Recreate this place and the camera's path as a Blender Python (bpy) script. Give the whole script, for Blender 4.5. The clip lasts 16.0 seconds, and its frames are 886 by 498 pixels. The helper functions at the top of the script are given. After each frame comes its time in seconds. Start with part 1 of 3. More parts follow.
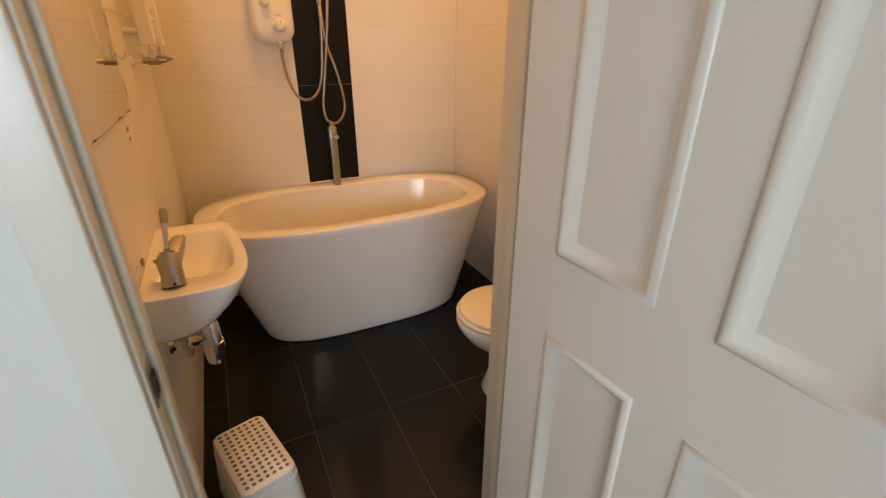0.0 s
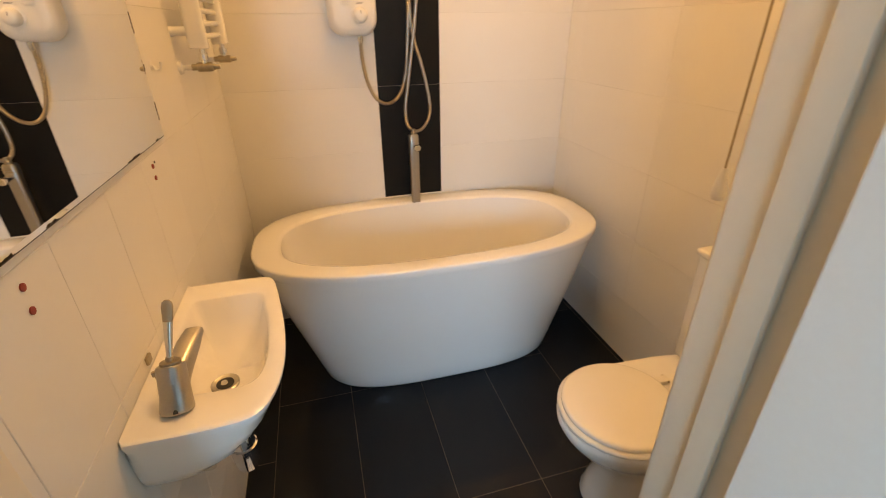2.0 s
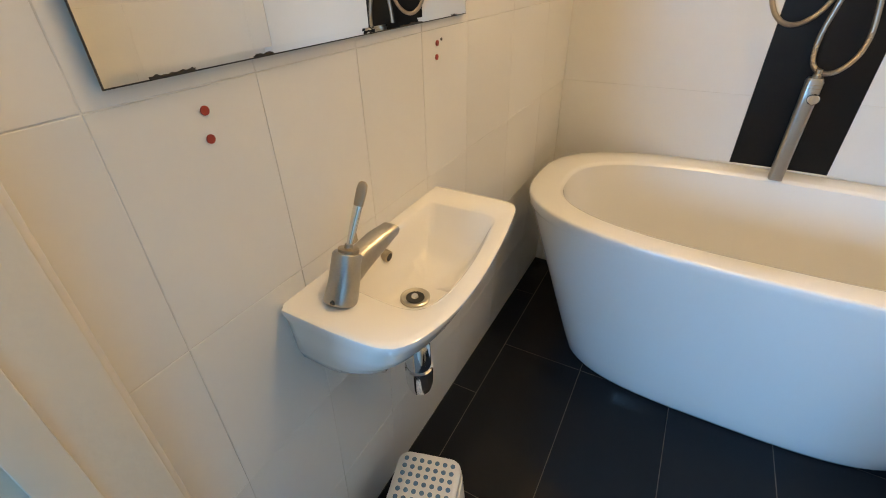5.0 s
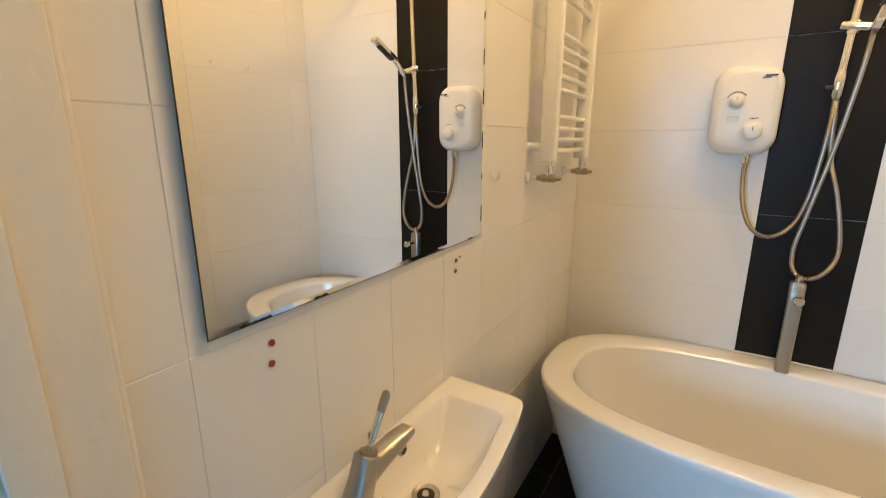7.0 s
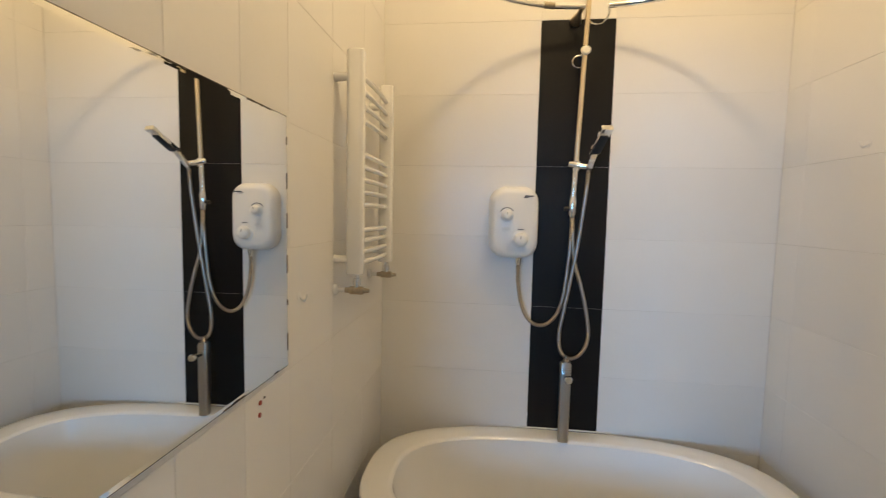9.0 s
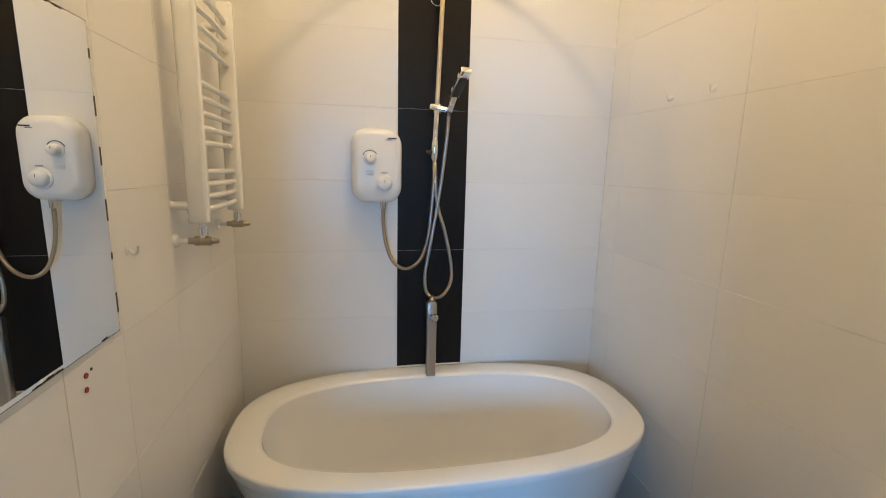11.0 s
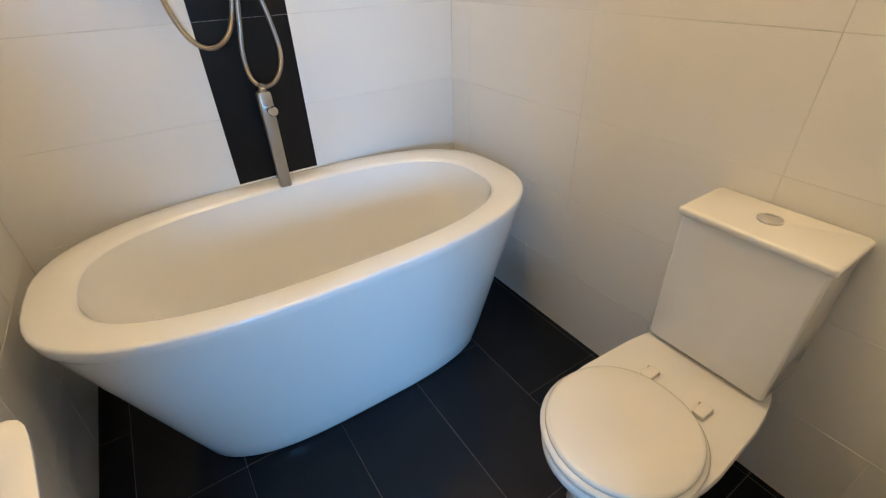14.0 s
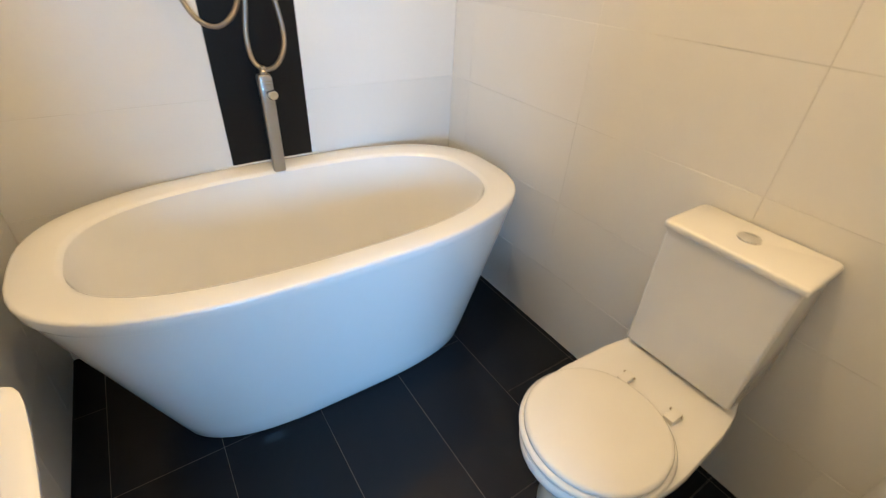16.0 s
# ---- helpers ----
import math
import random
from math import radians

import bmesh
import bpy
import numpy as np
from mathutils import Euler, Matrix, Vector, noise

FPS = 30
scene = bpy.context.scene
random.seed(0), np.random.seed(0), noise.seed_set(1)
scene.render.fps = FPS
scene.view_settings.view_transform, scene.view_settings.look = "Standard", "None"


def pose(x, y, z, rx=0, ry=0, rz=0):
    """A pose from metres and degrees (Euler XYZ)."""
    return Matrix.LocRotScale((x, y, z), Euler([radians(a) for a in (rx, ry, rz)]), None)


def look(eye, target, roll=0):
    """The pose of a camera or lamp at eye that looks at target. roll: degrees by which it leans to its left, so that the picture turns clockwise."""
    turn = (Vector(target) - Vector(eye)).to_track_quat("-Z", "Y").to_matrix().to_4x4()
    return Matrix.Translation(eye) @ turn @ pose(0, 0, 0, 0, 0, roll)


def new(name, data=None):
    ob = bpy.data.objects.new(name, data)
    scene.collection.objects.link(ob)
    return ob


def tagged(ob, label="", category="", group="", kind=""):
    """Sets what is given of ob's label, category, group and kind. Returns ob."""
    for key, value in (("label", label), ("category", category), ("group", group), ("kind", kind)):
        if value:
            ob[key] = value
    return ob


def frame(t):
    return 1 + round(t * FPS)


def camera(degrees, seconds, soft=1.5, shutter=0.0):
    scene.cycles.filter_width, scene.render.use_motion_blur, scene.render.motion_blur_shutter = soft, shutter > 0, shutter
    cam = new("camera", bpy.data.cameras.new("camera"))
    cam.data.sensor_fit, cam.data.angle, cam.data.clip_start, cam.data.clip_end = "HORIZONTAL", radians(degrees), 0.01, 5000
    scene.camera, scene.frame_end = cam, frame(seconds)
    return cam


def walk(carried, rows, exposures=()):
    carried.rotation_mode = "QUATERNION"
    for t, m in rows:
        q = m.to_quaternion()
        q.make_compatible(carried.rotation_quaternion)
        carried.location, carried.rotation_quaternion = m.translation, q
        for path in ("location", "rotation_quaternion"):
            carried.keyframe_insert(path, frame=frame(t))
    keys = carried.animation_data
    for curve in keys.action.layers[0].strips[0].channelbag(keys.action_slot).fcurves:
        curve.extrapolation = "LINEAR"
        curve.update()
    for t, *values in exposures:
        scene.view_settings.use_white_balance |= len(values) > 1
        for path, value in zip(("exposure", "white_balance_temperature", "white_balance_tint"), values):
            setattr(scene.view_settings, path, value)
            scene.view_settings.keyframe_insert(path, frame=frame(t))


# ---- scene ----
cam = camera(90.0, 16.0, soft=0.9, shutter=0.3)
PATH = [
    (0, (0.249, -2.647, 1.384), (1.047, -1.014, 0.55), 0.0),
    (0.5, (0.348, -2.625, 1.377), (1.191, -1.021, 0.531), 0.6),
    (1, (0.327, -2.488, 1.423), (1.126, -0.878, 0.547), 0.4),
    (1.5, (0.284, -2.309, 1.414), (1.018, -0.664, 0.546), -1.4),
    (2, (0.371, -2.172, 1.439), (0.844, -0.452, 0.535), -0.7),
    (2.5, (0.484, -2.099, 1.448), (0.678, -0.399, 0.413), -0.4),
    (2.6, (0.49, -2.085, 1.445), (0.675, -0.409, 0.369), 0.1),
    (3, (0.461, -2.028, 1.411), (0.626, -0.425, 0.226), 0.0),
    (3.5, (0.442, -1.947, 1.394), (0.548, -0.375, 0.162), 0.0),
    (4, (0.500, -1.923, 1.327), (0.078, -0.327, 0.197), -2.6),
    (4.2, (0.481, -1.9, 1.29), (-0.129, -0.364, 0.165), -1.4),
    (6.3, (0.503, -1.943, 1.368), (-0.45, -0.381, 0.56), 0.4),
    (6.5, (0.516, -1.951, 1.392), (-0.467, -0.356, 0.694), 0.3),
    (7, (0.532, -1.969, 1.45), (-0.493, -0.319, 0.972), -0.0),
    (7.5, (0.533, -1.976, 1.497), (-0.511, -0.302, 1.168), -0.1),
    (8, (0.528, -1.966, 1.528), (-0.397, -0.213, 1.26), -0.0),
    (8.5, (0.512, -1.948, 1.552), (-0.086, -0.052, 1.336), 0.7),
    (9, (0.493, -1.933, 1.576), (0.267, 0.048, 1.42), 1.2),
    (9.2, (0.486, -1.927, 1.58), (0.395, 0.067, 1.447), 1.4),
    (11.3, (0.484, -1.907, 1.526), (0.878, 0.002, 1.08), 1.4),
    (11.5, (0.484, -1.902, 1.509), (0.877, -0.009, 0.998), 1.4),
    (12, (0.481, -1.861, 1.456), (0.873, -0.015, 0.793), 1.4),
    (12.5, (0.489, -1.775, 1.412), (0.952, 0.016, 0.651), 1.3),
    (13, (0.458, -1.711, 1.384), (1.156, -0.042, 0.528), 0.8),
    (13.5, (0.462, -1.694, 1.364), (1.285, -0.163, 0.377), -1.0),
    (14, (0.468, -1.686, 1.329), (1.371, -0.279, 0.230), -2.0),
    (14.5, (0.480, -1.684, 1.302), (1.421, -0.378, 0.115), -2.1),
    (15, (0.480, -1.685, 1.293), (1.443, -0.458, 0.042), -1.9),
    (15.5, (0.461, -1.685, 1.317), (1.456, -0.478, 0.071), -0.6),
    (16, (0.437, -1.686, 1.344), (1.398, -0.334, 0.227), 3.4),
]
EXPOSURES = [(0, -0.60, 90000, 40), (0.35, -0.42, 44000, 36), (0.8, -0.31, 25000, 29), (1.6, -0.17, 19000, 25), (2.2, -0.10, 15500, 23), (2.8, -0.02, 9800, 14), (3.4, -0.03, 8300, 10), (4.0, -0.02, 7300, 8), (6.3, -0.04, 9000, 9), (7.5, -0.18, 8100, 8),
             (8.5, -0.32, 7000, 6), (9, -0.61, 7000, 6), (11.3, -0.42, 6850, 6), (12.5, -0.36, 7300, 6), (13.0, -0.31, 7350, 6), (13.4, -0.08, 7250, 7), (14, -0.05, 7100, 7), (15, 0.13, 7250, 7), (15.6, 0.25, 7450, 7), (16, 0.25, 7450, 7)]
walk(cam, [(t, look(eye, target, roll)) for t, eye, target, roll in PATH], EXPOSURES)

# ---- world and light ----
world = bpy.data.worlds.new("sky")
world.use_nodes = True
scene.world = world
wn = world.node_tree.nodes
sky = wn.new("ShaderNodeTexSky")
sky.sky_type, sky.sun_disc = "NISHITA", False
sky.sun_elevation, sky.sun_rotation = radians(35), radians(120)
world.node_tree.links.new(sky.outputs[0], wn["Background"].inputs[0])
wn["Background"].inputs[1].default_value = 0.1

# ceiling bulb of the bathroom, warm
bulb = bpy.data.lights.new("bulb_light", "POINT")
bulb.energy, bulb.color, bulb.shadow_soft_size = 41.0, (1.0, 0.74, 0.44), 0.06
new("bulb_light", bulb).location = (0.82, -0.80, 3.20)
# daylight in the opening of the landing's window
day = bpy.data.lights.new("window_daylight", "AREA")
day.energy, day.color, day.shape, day.size, day.size_y = 240.0, (0.17, 0.47, 1.0), "RECTANGLE", 2.1, 1.1
day_ob = new("window_daylight", day)
day_ob.matrix_world = look((-1.05, -5.45, 1.60), (0.25, -1.88, 0.9))


# ---- materials ----
def material(name, color, rough=0.4, metal=0.0, vary=0.04, scale=6.0, grain=0.03, grain_scale=90.0, bump=0.02, bump_scale=40.0,
             rough_vary=0.06, coat=0.0, island=0.0, specular=0.5):
    m = bpy.data.materials.new(name)
    m.use_nodes = True
    n, l = m.node_tree.nodes, m.node_tree.links
    b = n["Principled BSDF"]
    b.inputs["Metallic"].default_value = metal
    b.inputs["Coat Weight"].default_value = coat
    b.inputs["Coat Roughness"].default_value = 0.08
    b.inputs["Specular IOR Level"].default_value = specular
    co = n.new("ShaderNodeTexCoord")

    def noisy(sc, detail):
        t = n.new("ShaderNodeTexNoise")
        t.inputs["Scale"].default_value, t.inputs["Detail"].default_value = sc, detail
        l.new(co.outputs["Object"], t.inputs["Vector"])
        return t.outputs["Fac"]

    def maths(op, a, c):
        x = n.new("ShaderNodeMath")
        x.operation = op
        for i, v in enumerate((a, c)):
            if hasattr(v, "is_output"):
                l.new(v, x.inputs[i])
            else:
                x.inputs[i].default_value = v
        return x.outputs[0]

    big, small = noisy(scale, 4.0), noisy(grain_scale, 3.0)
    value = maths("ADD", maths("MULTIPLY", maths("SUBTRACT", big, 0.5), 2 * vary), maths("MULTIPLY", maths("SUBTRACT", small, 0.5), 2 * grain))
    if island:
        info = n.new("ShaderNodeObjectInfo")
        value = maths("ADD", value, maths("MULTIPLY", maths("SUBTRACT", info.outputs["Random"], 0.5), 2 * island))
    hsv = n.new("ShaderNodeHueSaturation")
    hsv.inputs["Color"].default_value = (*color, 1)
    l.new(maths("ADD", value, 1.0), hsv.inputs["Value"])
    l.new(hsv.outputs[0], b.inputs["Base Color"])
    l.new(maths("ADD", maths("MULTIPLY", maths("SUBTRACT", big, 0.5), 2 * rough_vary), rough), b.inputs["Roughness"])
    if bump:
        bp = n.new("ShaderNodeBump")
        bp.inputs["Strength"].default_value, bp.inputs["Distance"].default_value = bump, 0.01
        l.new(noisy(bump_scale, 2.0), bp.inputs["Height"])
        l.new(bp.outputs[0], b.inputs["Normal"])
    return m


M_TILE = material("white_glazed_tile", (0.79, 0.77, 0.73), 0.30, vary=0.022, scale=2.5, grain=0.012, bump=0.02, bump_scale=9, island=0.02)
M_GROUT = material("pale_grout", (0.70, 0.67, 0.62), 0.7, vary=0.7, scale=4, grain=0.08, bump=0.1, bump_scale=300)
M_BLACK = material("black_wall_tile", (0.0065, 0.006, 0.0055), 0.34, specular=0.24, rough_vary=0.02, vary=0.2, scale=5, grain=0.12, bump=0.03, bump_scale=60, island=0.06)
M_BLACK_GROUT = material("dark_grout", (0.075, 0.07, 0.067), 0.85, vary=0.6, bump=0.2, bump_scale=300)
M_FLOOR = material("black_floor_tile", (0.0105, 0.0130, 0.0175), 0.10, specular=0.17, vary=0.08, scale=4, grain=0.06, grain_scale=60, bump=0.02, bump_scale=25, rough_vary=0.03, island=0.15)
M_ACRYLIC = material("white_bath_acrylic", (0.83, 0.82, 0.79), 0.13, vary=0.012, grain=0.006, bump=0.008, bump_scale=5, coat=0.35)
M_CERAMIC = material("white_glazed_ceramic", (0.84, 0.82, 0.78), 0.14, vary=0.012, grain=0.005, bump=0.006, bump_scale=7, coat=0.4)
M_PLASTIC = material("white_plastic", (0.82, 0.81, 0.78), 0.32, vary=0.02, grain=0.01, bump=0.01)
M_SEAT = material("cream_seat_plastic", (0.82, 0.79, 0.73), 0.22, vary=0.015, grain=0.01, bump=0.006, coat=0.2)
M_CHROME = material("chrome", (0.80, 0.79, 0.77), 0.10, 1.0, vary=0.08, scale=20, grain=0.05, bump=0.01)
M_TARNISH = material("tarnished_brass_chrome", (0.42, 0.36, 0.28), 0.32, 1.0, vary=0.3, scale=60, grain=0.15, bump=0.05)
M_STEEL = material("brushed_nickel", (0.43, 0.41, 0.38), 0.30, 1.0, vary=0.06, scale=14, grain=0.08, grain_scale=260, bump=0.03, bump_scale=180)
M_TAN = material("dull_tan_metal", (0.46, 0.38, 0.29), 0.42, 0.7, vary=0.1, scale=30, grain=0.06)
M_HOSE = material("metal_shower_hose", (0.40, 0.36, 0.31), 0.42, 1.0, vary=0.1, scale=20, grain=0.1, bump=0.05)
M_CREAM = material("cream_rail_tube", (0.66, 0.55, 0.38), 0.30, 0.6, vary=0.08, scale=9, grain=0.03)
M_MIRROR = material("mirror_silver", (0.86, 0.86, 0.83), 0.0, 1.0, vary=0.0, grain=0.0, bump=0.0, rough_vary=0.0)
M_DARK = material("dark_perished_edge_and_hole", (0.05, 0.035, 0.025), 0.6, vary=0.3, scale=40)
# black rubber parts; also painted shade for the latch, drain and overflow holes
M_RUBBER_SHADE = material("black_rubber_and_hole_shade", (0.02, 0.02, 0.02), 0.6)
M_RED = material("red_wall_plug", (0.32, 0.035, 0.02), 0.5, vary=0.2, scale=80)
M_BLUE = material("blue_rubber_dot", (0.10, 0.20, 0.30), 0.6, vary=0.1)
M_PAINT = material("white_satin_door_paint", (0.80, 0.765, 0.70), 0.34, vary=0.025, scale=3, grain=0.02, grain_scale=140, bump=0.05, bump_scale=120)
M_FRAME = material("cream_gloss_frame_paint", (0.76, 0.68, 0.56), 0.35, vary=0.05, scale=7, grain=0.02, bump=0.05, bump_scale=70)
M_WALL = material("white_emulsion", (0.78, 0.77, 0.74), 0.75, vary=0.03, scale=2, grain=0.02, bump=0.06, bump_scale=150)
# assumed colour of unseen walls, beige to warm the light bounced onto the door
M_LANDING = material("beige_warm_bounce_emulsion", (0.56, 0.46, 0.35), 0.8, vary=0.03, scale=2, grain=0.02, bump=0.06, bump_scale=150)
M_RAD = material("white_radiator_enamel", (0.84, 0.83, 0.80), 0.25, vary=0.015, grain=0.006, bump=0.006)
M_CORD = material("grubby_pull_cord", (0.36, 0.28, 0.18), 0.8, vary=0.15, scale=60)
M_PRINT = material("dark_printed_mark", (0.03, 0.04, 0.06), 0.5)
M_SEAL = material("aged_white_sealant", (0.74, 0.71, 0.65), 0.6, vary=0.18, scale=14, grain=0.05, bump=0.1, bump_scale=60)
M_CARPET = material("grey_landing_carpet", (0.16, 0.15, 0.14), 0.95, vary=0.12, scale=8, grain=0.25, grain_scale=400, bump=0.5, bump_scale=500)

# ---- builders ----
BACK = {}


def thing(name, loc, label, category, group="", kind=""):
    ob = new(name)
    ob.location, ob.empty_display_size = loc, 0.05
    BACK[ob.name] = Matrix.Translation(loc).inverted()
    return tagged(ob, label, category, group, kind)


def finish(bm, name, mat, smooth=True, angle=40):
    me = bpy.data.meshes.new(name)
    bmesh.ops.recalc_face_normals(bm, faces=bm.faces)
    if smooth:
        for f in bm.faces:
            f.smooth = True
        for e in bm.edges:
            if len(e.link_faces) == 2 and e.calc_face_angle(0) > radians(angle):
                e.smooth = False
    bm.to_mesh(me)
    bm.free()
    me.materials.append(mat)
    return me


def part(name, bm, mat, parent, label="", smooth=True, angle=40):
    ob = new(name, finish(bm, name, mat, smooth, angle))
    ob.parent = parent
    ob.matrix_parent_inverse = BACK.get(parent.name, Matrix())
    return tagged(ob, label)


def solid(name, bm, mat, label, category, kind="", group="", smooth=True, angle=40):
    return tagged(new(name, finish(bm, name, mat, smooth, angle)), label, category, group, kind)


def box(lo, hi, bevel=0.0, seg=2, bm=None):
    b = bmesh.new()
    bmesh.ops.create_cube(b, size=1)
    for v in b.verts:
        v.co = Vector([lo[i] + (hi[i] - lo[i]) * (v.co[i] + 0.5) for i in range(3)])
    if bevel:
        bmesh.ops.bevel(b, geom=b.edges[:], offset=bevel, segments=seg, affect="EDGES", profile=0.6)
    return join(bm, b)


def join(bm, b):
    if bm is None:
        return b
    me = bpy.data.meshes.new("join")
    b.to_mesh(me)
    b.free()
    bm.from_mesh(me)
    bpy.data.meshes.remove(me)
    return bm


def loft(rings, bm=None, cap0=True, cap1=True, closed=True):
    b = bmesh.new() if bm is None else bm
    vs = [[b.verts.new(p) for p in r] for r in rings]
    n = len(rings[0])
    for r0, r1 in zip(vs, vs[1:]):
        for i in range(n if closed else n - 1):
            j = (i + 1) % n
            b.faces.new((r0[i], r0[j], r1[j], r1[i]))
    if cap0:
        b.faces.new(vs[0][::-1])
    if cap1:
        b.faces.new(vs[-1])
    return b


def axes_of(d):
    d = Vector(d).normalized()
    u = d.cross((0, 0, 1)) if abs(d.z) < 0.9 else d.cross((0, 1, 0))
    u.normalize()
    return d, u, d.cross(u)


def rod(stops, n=20, bm=None):
    """A turned bar through stops of (point, radius)."""
    d, u, w = axes_of(Vector(stops[-1][0]) - Vector(stops[0][0]))
    rings = [[Vector(p) + r * (math.cos(a) * u + math.sin(a) * w) for a in (2 * math.pi * k / n for k in range(n))] for p, r in stops]
    return loft(rings, bm)


def smooth_path(pts, per=10):
    pts = [Vector(p) for p in pts]
    ext = [2 * pts[0] - pts[1]] + pts + [2 * pts[-1] - pts[-2]]
    out = []
    for a, b, c, d in zip(ext, ext[1:], ext[2:], ext[3:]):
        for k in range(per):
            t = k / per
            out.append(0.5 * ((2 * b) + (c - a) * t + (2 * a - 5 * b + 4 * c - d) * t * t + (3 * b - a - 3 * c + d) * t ** 3))
    return out + [pts[-1]]


def tube(pts, r, n=12, per=10, bm=None, ribs=0.0):
    path = smooth_path(pts, per)
    rings, u = [], None
    for i, p in enumerate(path):
        d = (path[min(i + 1, len(path) - 1)] - path[max(i - 1, 0)]).normalized()
        u = (axes_of(d)[1] if u is None else (u - d * u.dot(d)).normalized())
        w = d.cross(u)
        rr = r * (1 + (ribs if i % 2 else -ribs))
        rings.append([p + rr * (math.cos(a) * u + math.sin(a) * w) for a in (2 * math.pi * k / n for k in range(n))])
    return loft(rings, bm)


def oval(cx, cy, a, b, z, p=2.0, n=64):
    out = []
    for k in range(n):
        t = 2 * math.pi * k / n
        c, s = math.cos(t), math.sin(t)
        x = cx + a * math.copysign(abs(c) ** (2 / p), c)
        y = cy + b * math.copysign(abs(s) ** (2 / p), s)
        out.append(Vector((x, y, z)))
    return out


def round_rect(lo, hi, r, z, seg=6):
    out = []
    for cx, cy, a0 in ((hi[0] - r, hi[1] - r, 0), (lo[0] + r, hi[1] - r, 90), (lo[0] + r, lo[1] + r, 180), (hi[0] - r, lo[1] + r, 270)):
        for k in range(seg + 1):
            a = radians(a0 + 90 * k / seg)
            out.append(Vector((cx + r * math.cos(a), cy + r * math.sin(a), z)))
    return out


# ---- room: setting ----
W, YF, H = 1.63, -1.815, 3.3          # width, inner face of the door wall, ceiling
DL, DR, DH, YH = 0.068, 0.80, 2.02, -1.94  # door opening, hall face of the door wall
T = 0.008


X0, X1, ZW0, ZW1, HL = -2.2, 0.1, 1.00, 2.20, 3.3


def wall(name, lo, hi, mat, label):
    return solid(name, box(lo, hi), mat, label, "wall", "structure", smooth=False)


FOOT_Z, FOOT_X = 0.59, -0.034          # below this height the west wall falls back to this at the floor
bm = box((-0.15, YF, -0.1), (-0.0012, 0.0012, FOOT_Z))
for v in bm.verts:
    if v.co.z < 0 and v.co.x > -0.1:
        v.co.x += FOOT_X * (FOOT_Z + 0.1) / FOOT_Z
box((-0.15, YF, FOOT_Z), (-0.0012, 0.0012, H), bm=bm)
wall_left = solid("wall_west", bm, M_GROUT, "white tiled bathroom wall with mirror and basin", "wall", "structure", smooth=False)
wall_back = wall("wall_north", (-0.15, 0.0012, -0.1), (W + 0.15, 0.15, H), M_GROUT, "white tiled wall with black vertical tile strip")
wall_right = wall("wall_east", (W + 0.0012, YF, -0.1), (W + 0.15, 0.0012, H), M_GROUT, "white tiled wall beside the toilet")
bm = box((-4.2, YH, -0.1), (DL - 0.02, YF, HL))
box((DR + 0.02, YH, -0.1), (W + 0.45, YF, HL), bm=bm)
box((DL - 0.02, YH, DH + 0.02), (DR + 0.02, YF, HL), bm=bm)
solid("wall_south", bm, M_WALL, "painted white wall with the doorway", "wall", "structure", smooth=False)
solid("ceiling", box((-0.15, YF, H), (W + 0.15, 0.15, H + 0.1)), M_WALL, "white painted ceiling", "ceiling", "structure", smooth=False)
solid("ceiling_landing", box((-4.35, -5.75, HL), (W + 0.6, YF, HL + 0.1)), M_WALL, "white painted landing ceiling", "ceiling", "structure", smooth=False)
floor = solid("floor", box((-0.15, YH - 0.002, -0.1), (W + 0.15, 0.15, -0.0012)), M_BLACK_GROUT, "black tiled bathroom floor", "floor", "structure", smooth=False)
solid("landing_floor", box((-4.2, -5.75, -0.1), (W + 0.45, YH - 0.002, -0.004)), M_CARPET, "grey carpeted landing floor", "floor", "structure", smooth=False)
# landing walls out of view, added to enclose it and bounce warm light
wall("wall_landing_west", (-4.35, -5.75, -0.1), (-4.2, YH, HL), M_LANDING, "unseen landing wall, beige for warm bounce light")
wall("wall_landing_east", (W + 0.45, -5.75, -0.1), (W + 0.6, YH, HL), M_LANDING, "unseen landing wall, beige for warm bounce light")
bm = box((-4.35, -5.75, -0.1), (X0, -5.6, HL))
box((X1, -5.75, -0.1), (W + 0.6, -5.6, HL), bm=bm)
box((X0, -5.75, -0.1), (X1, -5.6, ZW0), bm=bm)
box((X0, -5.75, ZW1), (X1, -5.6, HL), bm=bm)
solid("wall_landing_south", bm, M_LANDING, "unseen landing wall with window, beige for warm bounce light", "wall", "structure", smooth=False)

# door lining, stops and architraves
lining = thing("door_frame", (0.42, YH, 0), "cream gloss painted wooden door frame", "door frame", kind="structure")
part("jamb", box((DL - 0.02, YH - 0.002, 0), (DL, YF + 0.006, DH), 0.003), M_FRAME, lining)
part("jamb", box((DR, YH - 0.002, 0), (DR + 0.02, YF + 0.006, DH), 0.003), M_FRAME, lining)
part("head", box((DL - 0.02, YH - 0.002, DH), (DR + 0.02, YF + 0.006, DH + 0.02), 0.003), M_FRAME, lining)
part("door_stop", box((DL, YH + 0.040, 0), (DL + 0.012, YH + 0.075, DH - 0.012), 0.002), M_FRAME, lining)
part("door_stop", box((DR - 0.012, YH + 0.040, 0), (DR, YH + 0.075, DH - 0.012), 0.002), M_FRAME, lining)
for x0, x1 in ((DL - 0.075, DL - 0.006), (DR + 0.006, DR + 0.075)):
    bm = box((x0, YH - 0.018, 0), (x1, YH - 0.0005, DH + 0.07), 0.005)
    part("architrave", bm, M_PAINT, lining)
    bm = box((x0, YF + 0.0005, 0), (x1, YF + 0.014, DH + 0.07), 0.005)
    part("architrave", bm, M_FRAME, lining)
